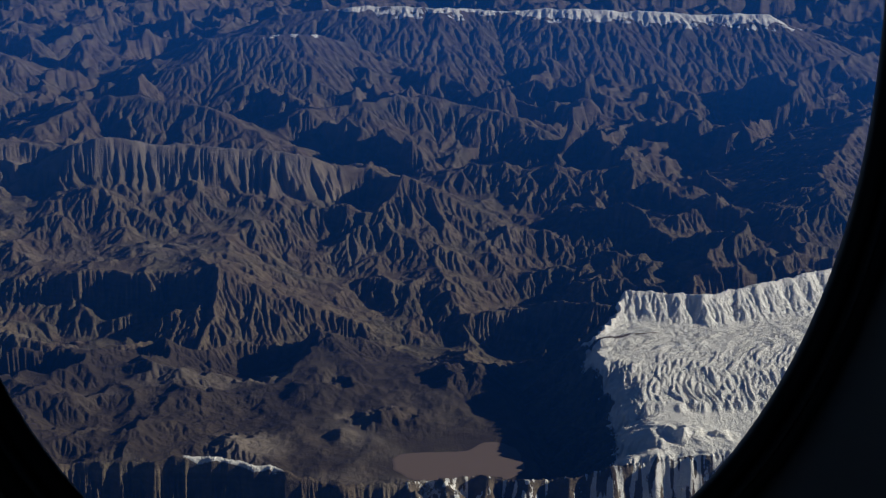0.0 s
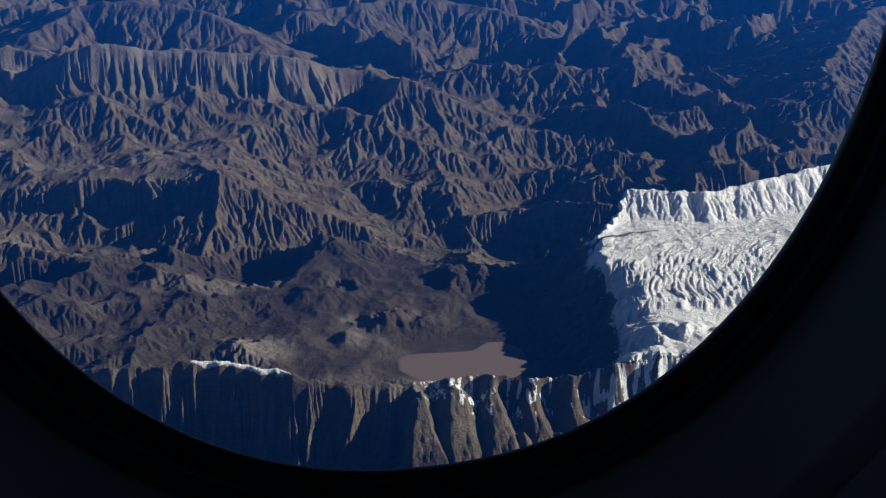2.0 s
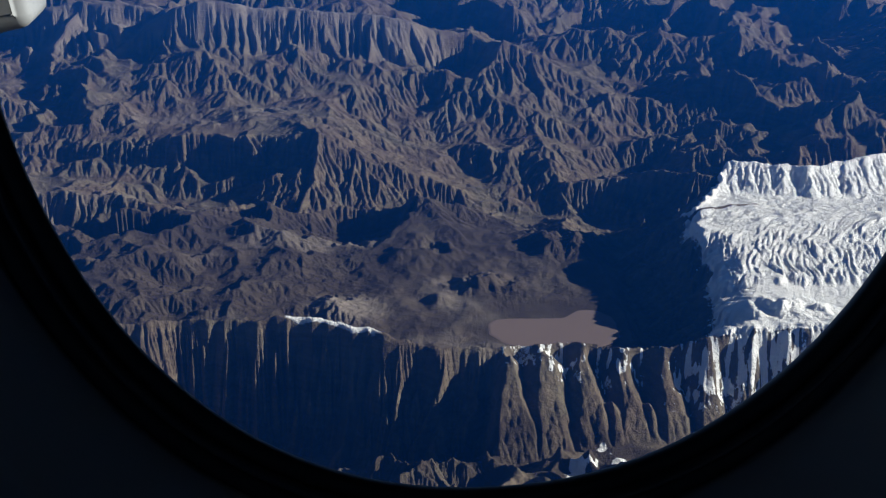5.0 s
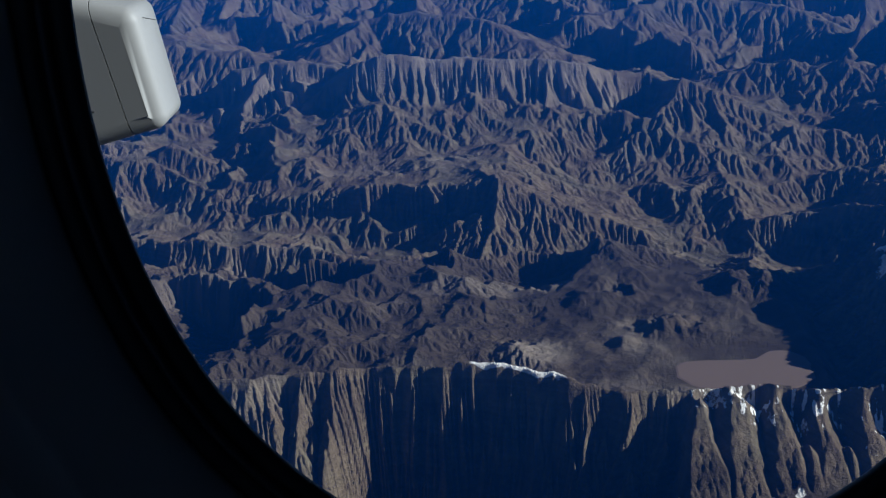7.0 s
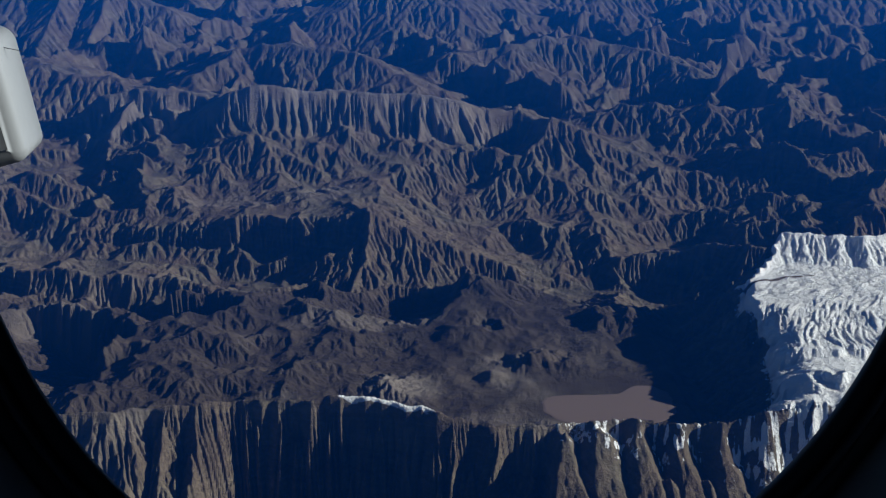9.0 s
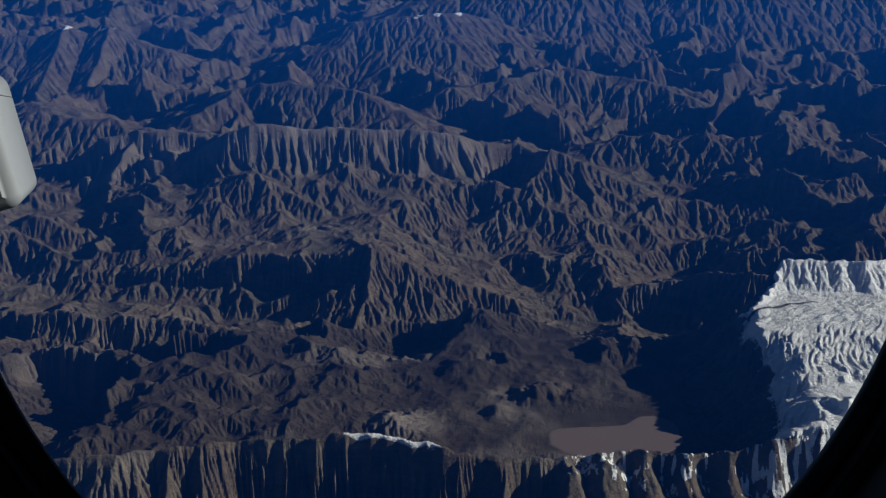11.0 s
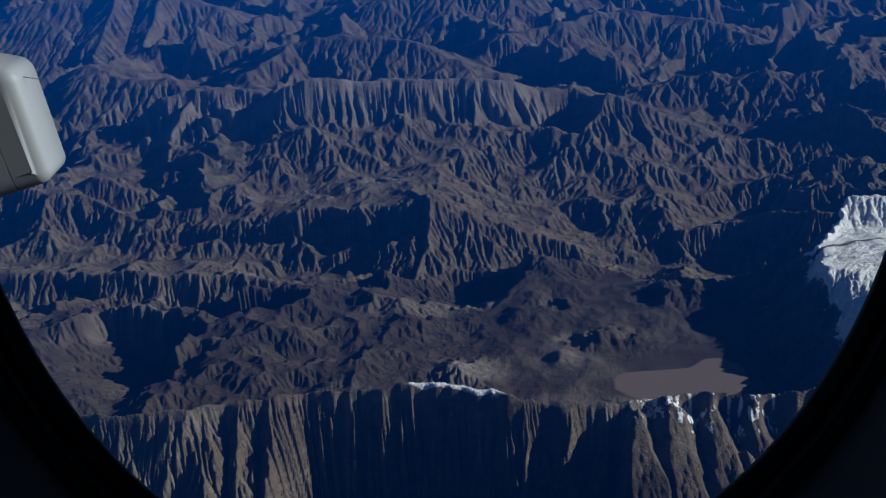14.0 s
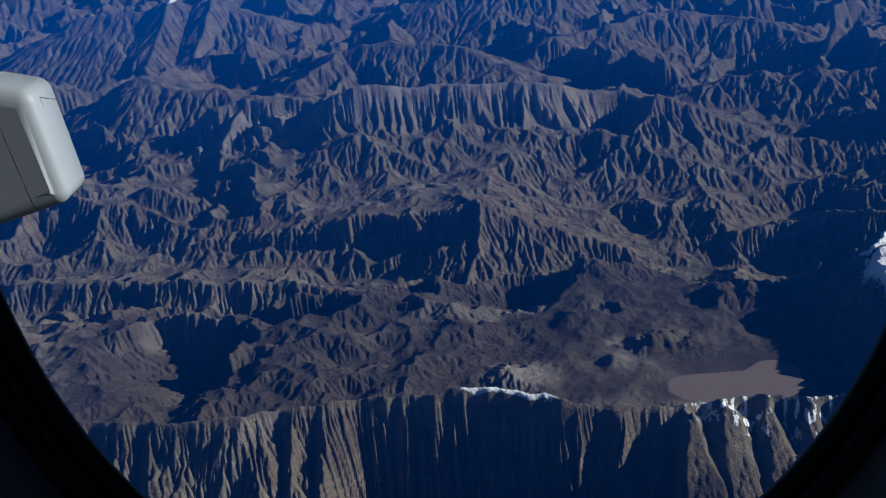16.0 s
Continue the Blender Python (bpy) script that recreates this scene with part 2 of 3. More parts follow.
def base(x, y):
    """The large forms, and how strongly water has cut each place."""
    wob = fbm(x, y, 60, 3, 11)
    yc = np.interp(x, FRONT_X, FRONT_Y) + 3.0 * perlin(x / 26, y * 0 + 3.1, 5) + 1.2 * perlin(x / 9, y * 0, 6)
    zc = np.interp(x, FRONT_X, FRONT_Z) + 1.5 * perlin(x / 17, y * 0 + 8.2, 7)
    # tableland behind the front ridge
    left = smooth(-40, -130, x)
    p = 1.2 + 11.0 * left + 8.0 * left * wob + 4.0 * left * fbm(x * 0.7, y, 45, 2, 17)
    p = np.maximum(p, crest(x, y, [(112, 905, -10), (74, 926, 4), (36, 931, 12), (8, 934, 18), (0, 900, 12), (-12, 872, 6), (-30, 846, 1)], 0.12, 1.3, 1))
    p = p + lump(x, y, 134, 862, 36, 22, 12 + 5 * wob + 5 * fbm(x, y, 15, 3, 151)) + lump(x, y, 62, 792, 28, 14, 7 + 5 * wob + 6 * fbm(x, y, 12, 3, 153)) + lump(x, y, 24, 852, 24, 16, 6 * fbm(x, y, 16, 3, 155) + 2) + lump(x, y, 4, 838, 20, 12, 6)
    p = p + lump(x, y, 28, 770, 9, 7, 3.5) + lump(x, y, -35, 800, 26, 20, -5) + lump(x, y, -48, 752, 16, 22, 10)
    pan = smooth(0.85, 1.25, np.hypot((x - 108) / 60, (y - 732) / 38))
    p = (p + 2.2 * fbm(x, y, 24, 3, 15) * (0.8 + 0.6 * left)) * pan
    yb = np.interp(x, (-600, -400, -300, -200, -150, -85, -60, 4, 60, 110, 170, 260), (900, 880, 872, 905, 910, 925, 944, 946, 932, 900, 870, 880))
    p = np.where(y > yb, np.maximum(-70, p - 0.75 * (y - yb)), p)
    # basins on the far side of the low hills, deep in shade
    p = p + lump(x, y, -262, 800, 14, 44, 12) - 42 * smooth(1.2, 0.75, np.hypot((x + 316) / 46, (y - 806) / 58) + 0.25 * wob) - 30 * smooth(1.2, 0.7, np.hypot((x + 226) / 36, (y - 872) / 18) + 0.25 * wob) + lump(x, y, -178, 872, 16, 18, 9) - lump(x, y, -140, 905, 26, 14, 16) - lump(x, y, -46, 908, 40, 34, 16)
    p = np.maximum(p, crest(x, y, [(-402, 845, 12), (-398, 760, 16), (-360, 726, 20)], 0.5, 0.5, 10, 16))
    x0, y0 = x, y
    x, y = x + 6 * fbm(x0, y0, 55, 3, 91), y + 6 * fbm(x0, y0, 55, 3, 95)
    # the country beyond: cut terraces rising to the table mountain
    far = smooth(930, 1250, y)
    out = -14 + 22 * far + 20 * fbm(x, y, 120, 2, 21) + 22 * (ridged(x + 0.45 * y, y - 0.3 * x, 95, 3, 23) - 0.55)
    # trunk valleys
    vale = np.maximum(crest(x, y, [(110, 1000, 38), (60, 1090, 30), (-60, 1120, 18), (-200, 1100, 12)], 0.35, 0.35, 4),
                      crest(x, y, [(-30, 960, 40), (-150, 950, 40), (-270, 1000, 34), (-420, 1010, 34), (-700, 1000, 40)], 0.4, 0.4, 4))
    vale = np.maximum(vale, crest(x, y, [(190, 985, 40), (230, 1130, 36), (260, 1330, 40), (120, 1420, 44), (-300, 1430, 40), (-700, 1400, 44)], 0.4, 0.4, 6))
    out = np.minimum(out, -vale)
    out = np.maximum(out, crest(x, y, [(-520, 990, -2), (-438, 985, 0), (-339, 962, 2), (-250, 955, 0), (-190, 935, -6)], 0.34, 0.9, 2))
    pit = smooth(1.35, 0.85, np.hypot((x + 158) / 78, (y - 1002) / 40))
    out = out * (1 - pit) + pit * (-27 + 7 * wob)
    out = np.maximum(out, crest(x, y, [(-205, 1012, -32), (-146, 1038, -3), (-114, 1043, 13), (-84, 1041, 24)], 0.35, 0.8, 1))
    out = np.maximum(out, crest(x, y, [(-84, 1041, 24), (-56, 1038, 13), (-25, 1034, 2), (24, 1028, -12), (72, 1020, -27)], 0.10, 0.6, 1))
    out = np.maximum(out, crest(x, y, [(-85, 1042, 27), (-84, 1000, 6), (-92, 962, -20)], 0.5, 1.3, 1))
    out = out + lump(x, y, -170, 972, 26, 9, 8)
    out = np.maximum(out, crest(x, y, [(-560, 1190, 24), (-477, 1180, 22), (-439, 1170, 19), (-396, 1160, 10), (-373, 1150, 4), (-354, 1110, -8)], 0.3, 0.6, 3))
    table = crest(x, y, [(-459, 1320, 34), (-414, 1335, 59), (-369, 1338, 65), (-336, 1335, 67), (-299, 1330, 63), (-270, 1318, 66)], 0.34, 0.9, 1)
    table = np.maximum(table, crest(x, y, [(-258, 1286, 75), (-216, 1292, 82), (-182, 1300, 77), (-154, 1304, 70), (-76, 1306, 68), (-40, 1304, 68), (3, 1308, 62), (32, 1325, 46), (69, 1335, 42), (87, 1325, 34)], 0.34, 1.0, 1))
    table = np.maximum(table, crest(x, y, [(87, 1325, 34), (106, 1284, 51), (137, 1275, 39), (172, 1268, 25), (203, 1262, 11), (221, 1255, -4)], 0.7, 0.55, 1))
    u = x / 17 + 0.01 * y + 1.3 * perlin(x / 45, y * 0.01, 65)
    flutes = u - np.floor(u)
    flutes = np.minimum((1 - flutes) / 0.86, flutes / 0.14)
    table = table - 11.0 * (1 - flutes) * smooth(5, 24, np.interp(x, (-440, -290, -255, 0, 80, 106, 240), (1332, 1330, 1290, 1306, 1326, 1284, 1262)) - y)
    apron = crest(x, y, [(-440, 1280, 24), (-262, 1262, 38), (-180, 1262, 38), (-46, 1266, 30), (60, 1260, 10), (110, 1250, 18)], 0.2, 0.27, 4)
    spurs = np.maximum(crest(x, y, [(-256, 1286, 75), (-252, 1268, 57), (-246, 1250, 38), (-233, 1232, 29)], 1.3, 0.7, 1),
                       crest(x, y, [(106, 1284, 51), (86, 1255, 34), (70, 1225, 15), (59, 1195, 2)], 0.5, 1.1, 1))
    spurs = np.maximum(spurs, crest(x, y, [(-240, 1240, 40), (-224, 1235, 43), (-185, 1215, 34), (-145, 1180, 20), (-110, 1150, 4)], 0.32, 0.5, 6))
    spurs = np.maximum(spurs, crest(x, y, [(-369, 1330, 58), (-385, 1270, 34), (-380, 1200, 12)], 0.5, 0.5, 1))
    spurs = np.maximum(spurs, crest(x, y, [(140, 1270, 36), (150, 1215, 8), (163, 1170, -14)], 0.5, 0.6, 1))
    table = table + 2 - lump(x, y, 66, 1285, 24, 34, 26) - lump(x, y, -288, 1290, 18, 30, 22)
    apron = apron - lump(x, y, 66, 1255, 26, 40, 24) - lump(x, y, -290, 1270, 22, 36, 20)
    out = np.maximum(out, np.maximum(np.maximum(table, apron + 9 * fbm(x, y, 60, 3, 27)), spurs))
    # ranges behind and to the side
    hills = smooth(1330, 1480, y + 60 * wob) * (1 - 0.6 * smooth(2600, 3600, y))
    hills = np.maximum(hills, smooth(215, 330, x) * smooth(930, 1060, y))
    hills = np.maximum(hills, smooth(520, 700, np.abs(x)) * smooth(500, 800, y))
    rng = 0.6 * ridged(x + 0.35 * y + 25 * wob, y * 1.1, 300, 4, 41) + 0.4 * ridged(x - 0.4 * y, y, 140, 3, 45)
    out = np.where(hills > 0, out * (1 - hills) + hills * np.maximum(-40 + 58 * rng + 8 * wob, np.where(y < 1420, out, -60)), out)
    side = smooth(130, 190, x) * smooth(1060, 1110, y)
    for line in (RANGE_A, RANGE_B, RANGE_C, RANGE_D, RANGE_E, RANGE_F):
        out = np.where(np.maximum(hills, side) > 0.3, np.maximum(out, crest(x, y, line, 0.42, 0.42, 4) + 5 * wob), out)
    out = np.where(hills > 0.5, np.maximum(out, crest(x, y, [(-48, 2300, 66), (80, 2300, 84), (231, 2300, 88), (360, 2320, 82), (495, 2300, 94), (721, 2300, 92), (900, 2300, 96)], 0.4, 0.36, 5)), out)
    out = np.where(hills > 0.5, np.maximum(out, crest(x, y, [(-160, 2000, 68), (-88, 2000, 76), (-20, 2010, 80), (40, 2040, 66)], 0.4, 0.4, 4)), out)
    out = np.where(hills > 0.5, np.maximum(out, crest(x, y, [(590, 1250, 56), (620, 1330, 54), (780, 1560, 66), (900, 1600, 60)], 0.45, 0.45, 4)), out)
    x, y = x0, y0
    out = np.where(hills > 0.5, np.maximum(out, crest(x, y, [(-806, 1960, 62), (-730, 1960, 68), (-683, 1960, 67), (-633, 1960, 83), (-598, 1960, 70), (-560, 1960, 78), (-529, 1960, 62), (-480, 1940, 44)], 0.4, 0.4, 4)), out)
    # low ridge; its unseen end behind the snow rim is added to shade it
    out = np.maximum(out, crest(x, y, [(400, 985, 18), (330, 985, 15), (275, 1000, 6), (231, 1038, -3), (199, 1040, -7), (157, 1040, -13), (131, 1040, -24), (67, 1036, -44)], 0.6, 0.6, 1))
    h = np.where(y > yb, np.maximum(p, out * smooth(0, 40, y - yb) + p * (1 - smooth(0, 40, y - yb))), p)
    # deep valley under the snowfield
    gorge = crest(x, y, [(212, 690, 32), (212, 760, 33), (208, 850, 34), (208, 920, 34), (190, 985, 33), (110, 1000, 30), (30, 985, 24)], 0.8, 0.8, 2, 6)
    h = np.minimum(h, -gorge)
    # snowfield on its high shelf
    xe = np.interp(y, (600, 640, 670, 700, 770, 835, 865, 902), (163, 175, 198, 218, 225, 222, 239, 263)) + 5 * perlin(x * 0 + 1.7, y / 14, 51) + 2.5 * perlin(x * 0, y / 5, 52)
    yf = np.interp(x, (220, 266, 332, 395, 469, 620, 900), (858, 914, 903, 924, 955, 1005, 1060)) + 4 * perlin(x / 13, y * 0, 53)
    rim = np.interp(x, (220, 268, 332, 395, 469, 900), (50, 57, 58, 61, 65, 70))
    shelf = 40.8 + 0.02 * (y - 740)
    top = np.maximum(shelf, rim + 4 - 0.55 * np.maximum(yf - y, 0))
    flutes = smooth(0, 4, rim + 4 - 0.55 * np.maximum(yf - y, 0) - shelf)
    top = top + flutes * (2.2 * np.abs(perlin(x / 20 + 0.2 * perlin(x / 40, y / 9, 58), y / 60, 59)) + 1.6 * np.abs(fbm(x, y, 9, 3, 60)) - 1.2)
    step = 738 + 0.03 * (x - 210) + 4 * perlin(x / 9, y * 0, 54)
    top = np.where(y < step, np.maximum(36.0, shelf - 0.75 * (step - y)), top)
    top = top + lump(x, y, 262, 700, 34, 12, 6 + 6 * fbm(x, y, 14, 3, 57)) - lump(x, y, 216, 694, 14, 10, 10)
    top = top + (zc - top) * smooth(26, 4, y - yc)
    shelf_in = np.minimum(x - xe, yf - y)
    top = top - 5 * smooth(22, 0, x - xe) * smooth(820, 780, y) * smooth(660, 690, y)
    h = np.maximum(h, np.where(shelf_in > 0, top, top + 1.05 * np.minimum(shelf_in, 0)))
    # front ridge and its face
    back = np.maximum(y - yc, 0)
    h = np.where(y > yc, h + (np.maximum(zc, h) - h) * np.exp(-back / 11), h)
    drop = yc - y
    rib = np.abs(perlin(x / 27 + 0.012 * drop, drop * 0.004, 61)) * 1.5 + 0.4 * np.abs(perlin(x / 11, drop * 0.01, 62))
    cut = np.clip(drop / 30, 0, 1) * (1 - rib) * 5
    # left: fans between leaning ribs; middle: great spurs that lean away from the sun; right: ranks of triangular facets
    u = (x - 0.3 * drop) / 36 + 0.9 * perlin(x / 60, drop * 0.012, 63)
    saw = u - np.floor(u)
    saw = np.minimum(saw / 0.38, (1 - saw) / 0.62)
    v = (x + 0.8 * drop + 12 + 9 * fbm(x, y, 34, 3, 64) + 16 * perlin(x / 70, drop * 0.012, 76)) / 27
    spur = v - np.floor(v)
    spur = np.minimum(spur / 0.82, (1 - spur) / 0.18)
    gully = np.full(x.shape, 99.0, np.float32)
    wander = 3.5 * perlin(x / 24, drop * 0.03, 65) + 1.3 * perlin(x / 7, drop * 0.06, 68)
    for shift, apex, wide in ((3.0, -2.0, 27.0), (17.0, 13.0, 25.0), (8.0, 32.0, 22.0)):
        q = (x - 0.08 * drop + wander + shift) / wide
        cell = np.floor(q)
        tip = apex + 9 * (hash2(cell.astype(np.int32), cell.astype(np.int32) * 0 + 7, int(wide) + int(apex) + 40) - 0.5)
        open_by = np.maximum(np.abs(q - cell - 0.5) * wide - 0.13 * np.maximum(drop - tip, 0), 0) * 1.15
        gully = np.minimum(gully, np.where(drop < tip, 99.0, open_by))
    gully = np.minimum(gully, 12.0 + 3 * perlin(x / 9, drop * 0.1, 70))
    east = smooth(58, 74, x + 0.2 * drop)
    amid = smooth(-155, -130, x + 0.3 * drop) * (1 - east)
    west = (1 - amid) * (1 - east)
    facets = gully * np.clip(drop / 5, 0, 1) + (1.0 * np.abs(perlin(x / 5.5 - 0.05 * drop, drop * 0.04, 69)) + 0.8 * fbm(x, y, 7, 3, 73)) * np.clip(drop / 6, 0, 1)
    cut = 0.4 * cut * (1 - 0.8 * east) + west * np.clip(drop / 20, 0, 1) * (1 - saw) * 8 + amid * np.clip(drop / 9, 0, 1) * (1 - spur) * np.maximum(9 + 15 * perlin(x / 33, drop * 0.03, 74), 2.0) + east * facets
    down = np.maximum(drop + (12 - 9 * east - 8 * amid) * fbm(x, y, 62, 2, 66) * np.clip(drop / 30, 0, 1), 0)
    slope = west * 0.74 + amid * 1.0 + east * 0.66
    plane = zc - slope * down
    apron_e = 24 - 0.62 * (675 - y) - 0.04 * (x - 140)
    plane = plane + east * smooth(1, 20, drop) * (apron_e - plane)
    plane = plane - amid * np.clip(0.42 * (58 - x), 0, 80) * smooth(2, 36, drop)
    face = plane - cut + (4.5 - 3.0 * east + 3.0 * amid) * fbm(x, y, 24, 4, 67) * np.clip(drop / 15, 0, 1)
    low = np.interp(x, (-230, -145, 50, 110), (-14, -22, -22, -16)) - 75 * amid * smooth(590, 630, y) + 5 * wob + 15 * ridged(x, y, 55, 3, 71) * smooth(0, 30, 612 - y)
    h = np.where(y > yc, h, np.maximum(face, low))
    near = smooth(560, 420, y)
    h = h * (1 - near) + near * (-40 + 45 * ridged(x, y, 260, 5, 81))
    # where the ground is smooth
    calm = np.maximum((1 - pan), 0.8 * smooth(-50, -10, x) * smooth(210, 150, x) * smooth(700, 715, y) * smooth(930, 880, y) * (1 - 0.6 * smooth(75, 100, x) * smooth(832, 846, y)))
    calm = np.maximum(calm, 0.25 * left * (y < yb))
    cutting = 1 - np.where(y > yc, calm, 0.5 * smooth(-70, -50, y - yc))
    cutting = cutting * (1 - 0.6 * smooth(1262, 1278, y) * smooth(1345, 1330, y) * smooth(-450, -400, x) * smooth(130, 100, x))
    cutting = cutting * (1 - 0.85 * smooth(7, 4, np.abs(y - yc - 1)) * smooth(-90, -80, x) * smooth(-2, -12, x))
    cutting = np.where((y <= yc), cutting * (1 - 0.92 * east), cutting)
    cutting = cutting * (1 - 0.45 * smooth(1380, 1500, y))
    cutting = cutting * np.where((shelf_in > 0) & (y > yc + 4), 0.35, 1.0)
    return h, cutting, shelf_in, yc, np.where(y > yc, calm, 0)


def lowest(h, cell, ratio):
    """For each node the flat index of the neighbour that it drains to, and the distance to it."""
    n, m = h.shape
    best = np.zeros((n, m), np.float32)
    rec = np.arange(n * m, dtype=np.int32).reshape(n, m)
    own = rec.copy()
    dist = np.broadcast_to(cell, (n, m)).astype(np.float32).copy()
    for di in (-1, 0, 1):
        for dj in (-1, 0, 1):
            if di == 0 and dj == 0:
                continue
            a, b = slice(max(0, -di), n - max(0, di)), slice(max(0, -dj), m - max(0, dj))
            c, d = slice(max(0, di), n - max(0, -di)), slice(max(0, dj), m - max(0, -dj))
            far = math.hypot(di * ratio, dj)
            s = (h[a, b] - h[c, d]) / (cell[a] * far)
            up = s > best[a, b]
            best[a, b] = np.where(up, s, best[a, b])
            rec[a, b] = np.where(up, own[c, d], rec[a, b])
            dist[a, b] = np.where(up, cell[a] * far, dist[a, b])
    return rec.ravel(), dist.ravel()


def around(h):
    p = np.pad(h, 1, mode="edge")
    return p[:-2, 1:-1], p[2:, 1:-1], p[1:-1, :-2], p[1:-1, 2:]


def wear(h, cell, ratio, soft, rounds, power, creep, lift):
    """Running water cuts valleys into h: stream-power erosion, solved downstream to upstream, with some creep of the slopes."""
    n, m = h.shape
    h = h.astype(np.float32)
    cell = cell.astype(np.float32)
    edge = np.zeros((n, m), bool)
    edge[0], edge[-1], edge[:, 0], edge[:, -1] = True, True, True, True
    first = h
    for it in range(rounds):
        h = h + lift * np.maximum(first - h, 0)
        for _ in range(3):
            u, d, l, r = around(h)
            low = np.minimum(np.minimum(u, d), np.minimum(l, r))
            h = np.where(edge, h, np.maximum(h, np.minimum(low + 0.004, first + 0.8)))
        rec, dist = lowest(h, cell, ratio)
        rec = np.where(edge.ravel(), np.arange(n * m, dtype=np.int32), rec)
        depth = (rec != np.arange(n * m)).astype(np.int32)
        jump = rec.copy()
        while True:
            more = depth[jump]
            if not more.any():
                break
            depth = depth + more
            jump = jump[jump]
        order = np.argsort(depth, kind="stable")
        cuts = np.searchsorted(depth[order], np.arange(depth.max() + 2))
        area = np.broadcast_to(cell * cell * ratio, (n, m)).astype(np.float32).ravel().copy()
        for k in range(len(cuts) - 2, 0, -1):
            i = order[cuts[k]:cuts[k + 1]]
            np.add.at(area, rec[i], area[i])
        f = (power / rounds) * soft.ravel() * np.sqrt(np.minimum(area, 4e4)) / dist
        z = h.ravel().copy()
        for k in range(1, len(cuts) - 1):
            i = order[cuts[k]:cuts[k + 1]]
            z[i] = (z[i] + f[i] * z[rec[i]]) / (1 + f[i])
        h = z.reshape(n, m)
        u, d, l, r = around(h)
        h = h + creep * (u + d + l + r - 4 * h) * (~edge)
    return h


def ground():
    n0, span = COLUMNS, radians(64)
    step = span / n0
    rows = int(math.log(3300 / 505.0) / (step * ASPECT))
    rad = 505.0 * np.exp(step * ASPECT * np.arange(rows))
    # out of the window's reach the sheet is coarser
    az = np.concatenate([np.linspace(-math.pi, -span / 2, 50, endpoint=False), np.linspace(-span / 2, span / 2, n0 + 1), np.linspace(span / 2, math.pi, 51)[1:]])
    rad = np.concatenate([np.linspace(40, 505, 40, endpoint=False), rad, np.linspace(rad[-1], 4850, 14)[1:]]).astype(np.float32)
    A, R = np.meshgrid(az.astype(np.float32), rad)
    x, y = R * np.sin(A), R * np.cos(A)
    h, soft, shelf_in, yc, calm = base(x, y)
    h = h + soft * (fbm(x, y, 13, 3, 301) * 1.5 + fbm(x, y, 34, 2, 305) * 3.5 + 7.0 * fbm(x + 0.3 * y, y, 75, 2, 307) * smooth(930, 1000, y))
    seen = (slice(40, 40 + rows), slice(50, 51 + n0))
    h[seen] = wear(h[seen], R[seen][:, :1] * step, ASPECT, soft[seen], ROUNDS, POWER_OF_WATER, CREEP, LIFT)
    h = h * (1 - smooth(0.98, 0.86, np.hypot((x - 108) / 60, (y - 732) / 38)))
    # furrows of wind-packed snow and ice on the shelf
    yrim = np.interp(x, (220, 266, 332, 395, 469, 620, 900), (858, 914, 903, 924, 955, 1005, 1060))
    ice = smooth(3, 16, shelf_in) * smooth(735, 748, y) * smooth(24, 42, yrim - y)
    bend = np.clip((y - 740) / 110, 0, 1.2)
    along = x - 10 * bend - 40 * bend ** 3 + 5 * fbm(x, y, 40, 2, 311)
    streaks = np.abs(perlin(along / 4.2, y / 24, 321)) + 0.4 * np.abs(perlin(along / 2.5, y / 9, 322))
    fx, fy = x + 6 * fbm(x, y, 45, 2, 316), y - 0.35 * x + 5 * fbm(x, y, 50, 2, 315)
    sweeps = np.abs(perlin(fx / 19.0, fy / 4.2, 323)) + 0.4 * np.abs(perlin(fx / 8.0, fy / 2.6, 324))
    upper = smooth(790, 826, y - 0.22 * (x - 230) + 12 * fbm(x, y, 50, 2, 317))
    h = h + ice * (2.3 * streaks * (1 - upper) + 2.0 * sweeps * upper - 0.9)
    h = h - (R / 4850) ** 2 * 60
    n, m = A.shape
    # snow: the shelf, the right of the front ridge, high far crests, a cornice along the crest
    dr = np.gradient(h, axis=0) / np.gradient(R, axis=0)
    da = np.gradient(h, axis=1) / (np.gradient(A, axis=1) * R)
    steep = np.hypot(dr, da)
    sn = fbm(x, y, 30, 4, 401)
    s1 = smooth(-14, 4, shelf_in + 6 * sn) * smooth(-3, 6, y - yc)
    face = smooth(0, 120, x) * smooth(-46, 0, (y - yc) + 16 * sn) * (y <= yc + 6)
    speck = fbm(x, y, 9, 3, 431)
    s2 = face * np.clip(0.40 + 0.35 * sn + 0.4 * speck + 1.0 * fbm(x, 0.4 * y, 4.0, 4, 435), 0, 1)
    s2 = np.maximum(s2, smooth(170, 230, x) * smooth(-55, -10, y - yc + 10 * sn) * (y <= yc + 6) * np.clip(0.70 + 0.4 * speck + 1.0 * fbm(x, 0.4 * y, 4.0, 4, 435), 0, 1))
    s3 = smooth(70, 84, h + 10 * sn + (R / 4850) ** 2 * 60) * np.maximum(smooth(1450, 2000, R), smooth(480, 560, x) * smooth(1200, 1300, y))
    s4 = smooth(5.0, 2.5, np.abs(y - yc - 1)) * smooth(-82, -70, x) * smooth(-6, -22, x)
    s5 = smooth(0.35, 0.7, sn) * smooth(640, 600, y) * smooth(60, 110, x) * smooth(520, 560, y)
    snow = np.clip(np.maximum.reduce([s1, s2, s3, s4, s5]) - 0.25 * smooth(0.9, 1.6, steep) * (shelf_in < 0), 0, 1)
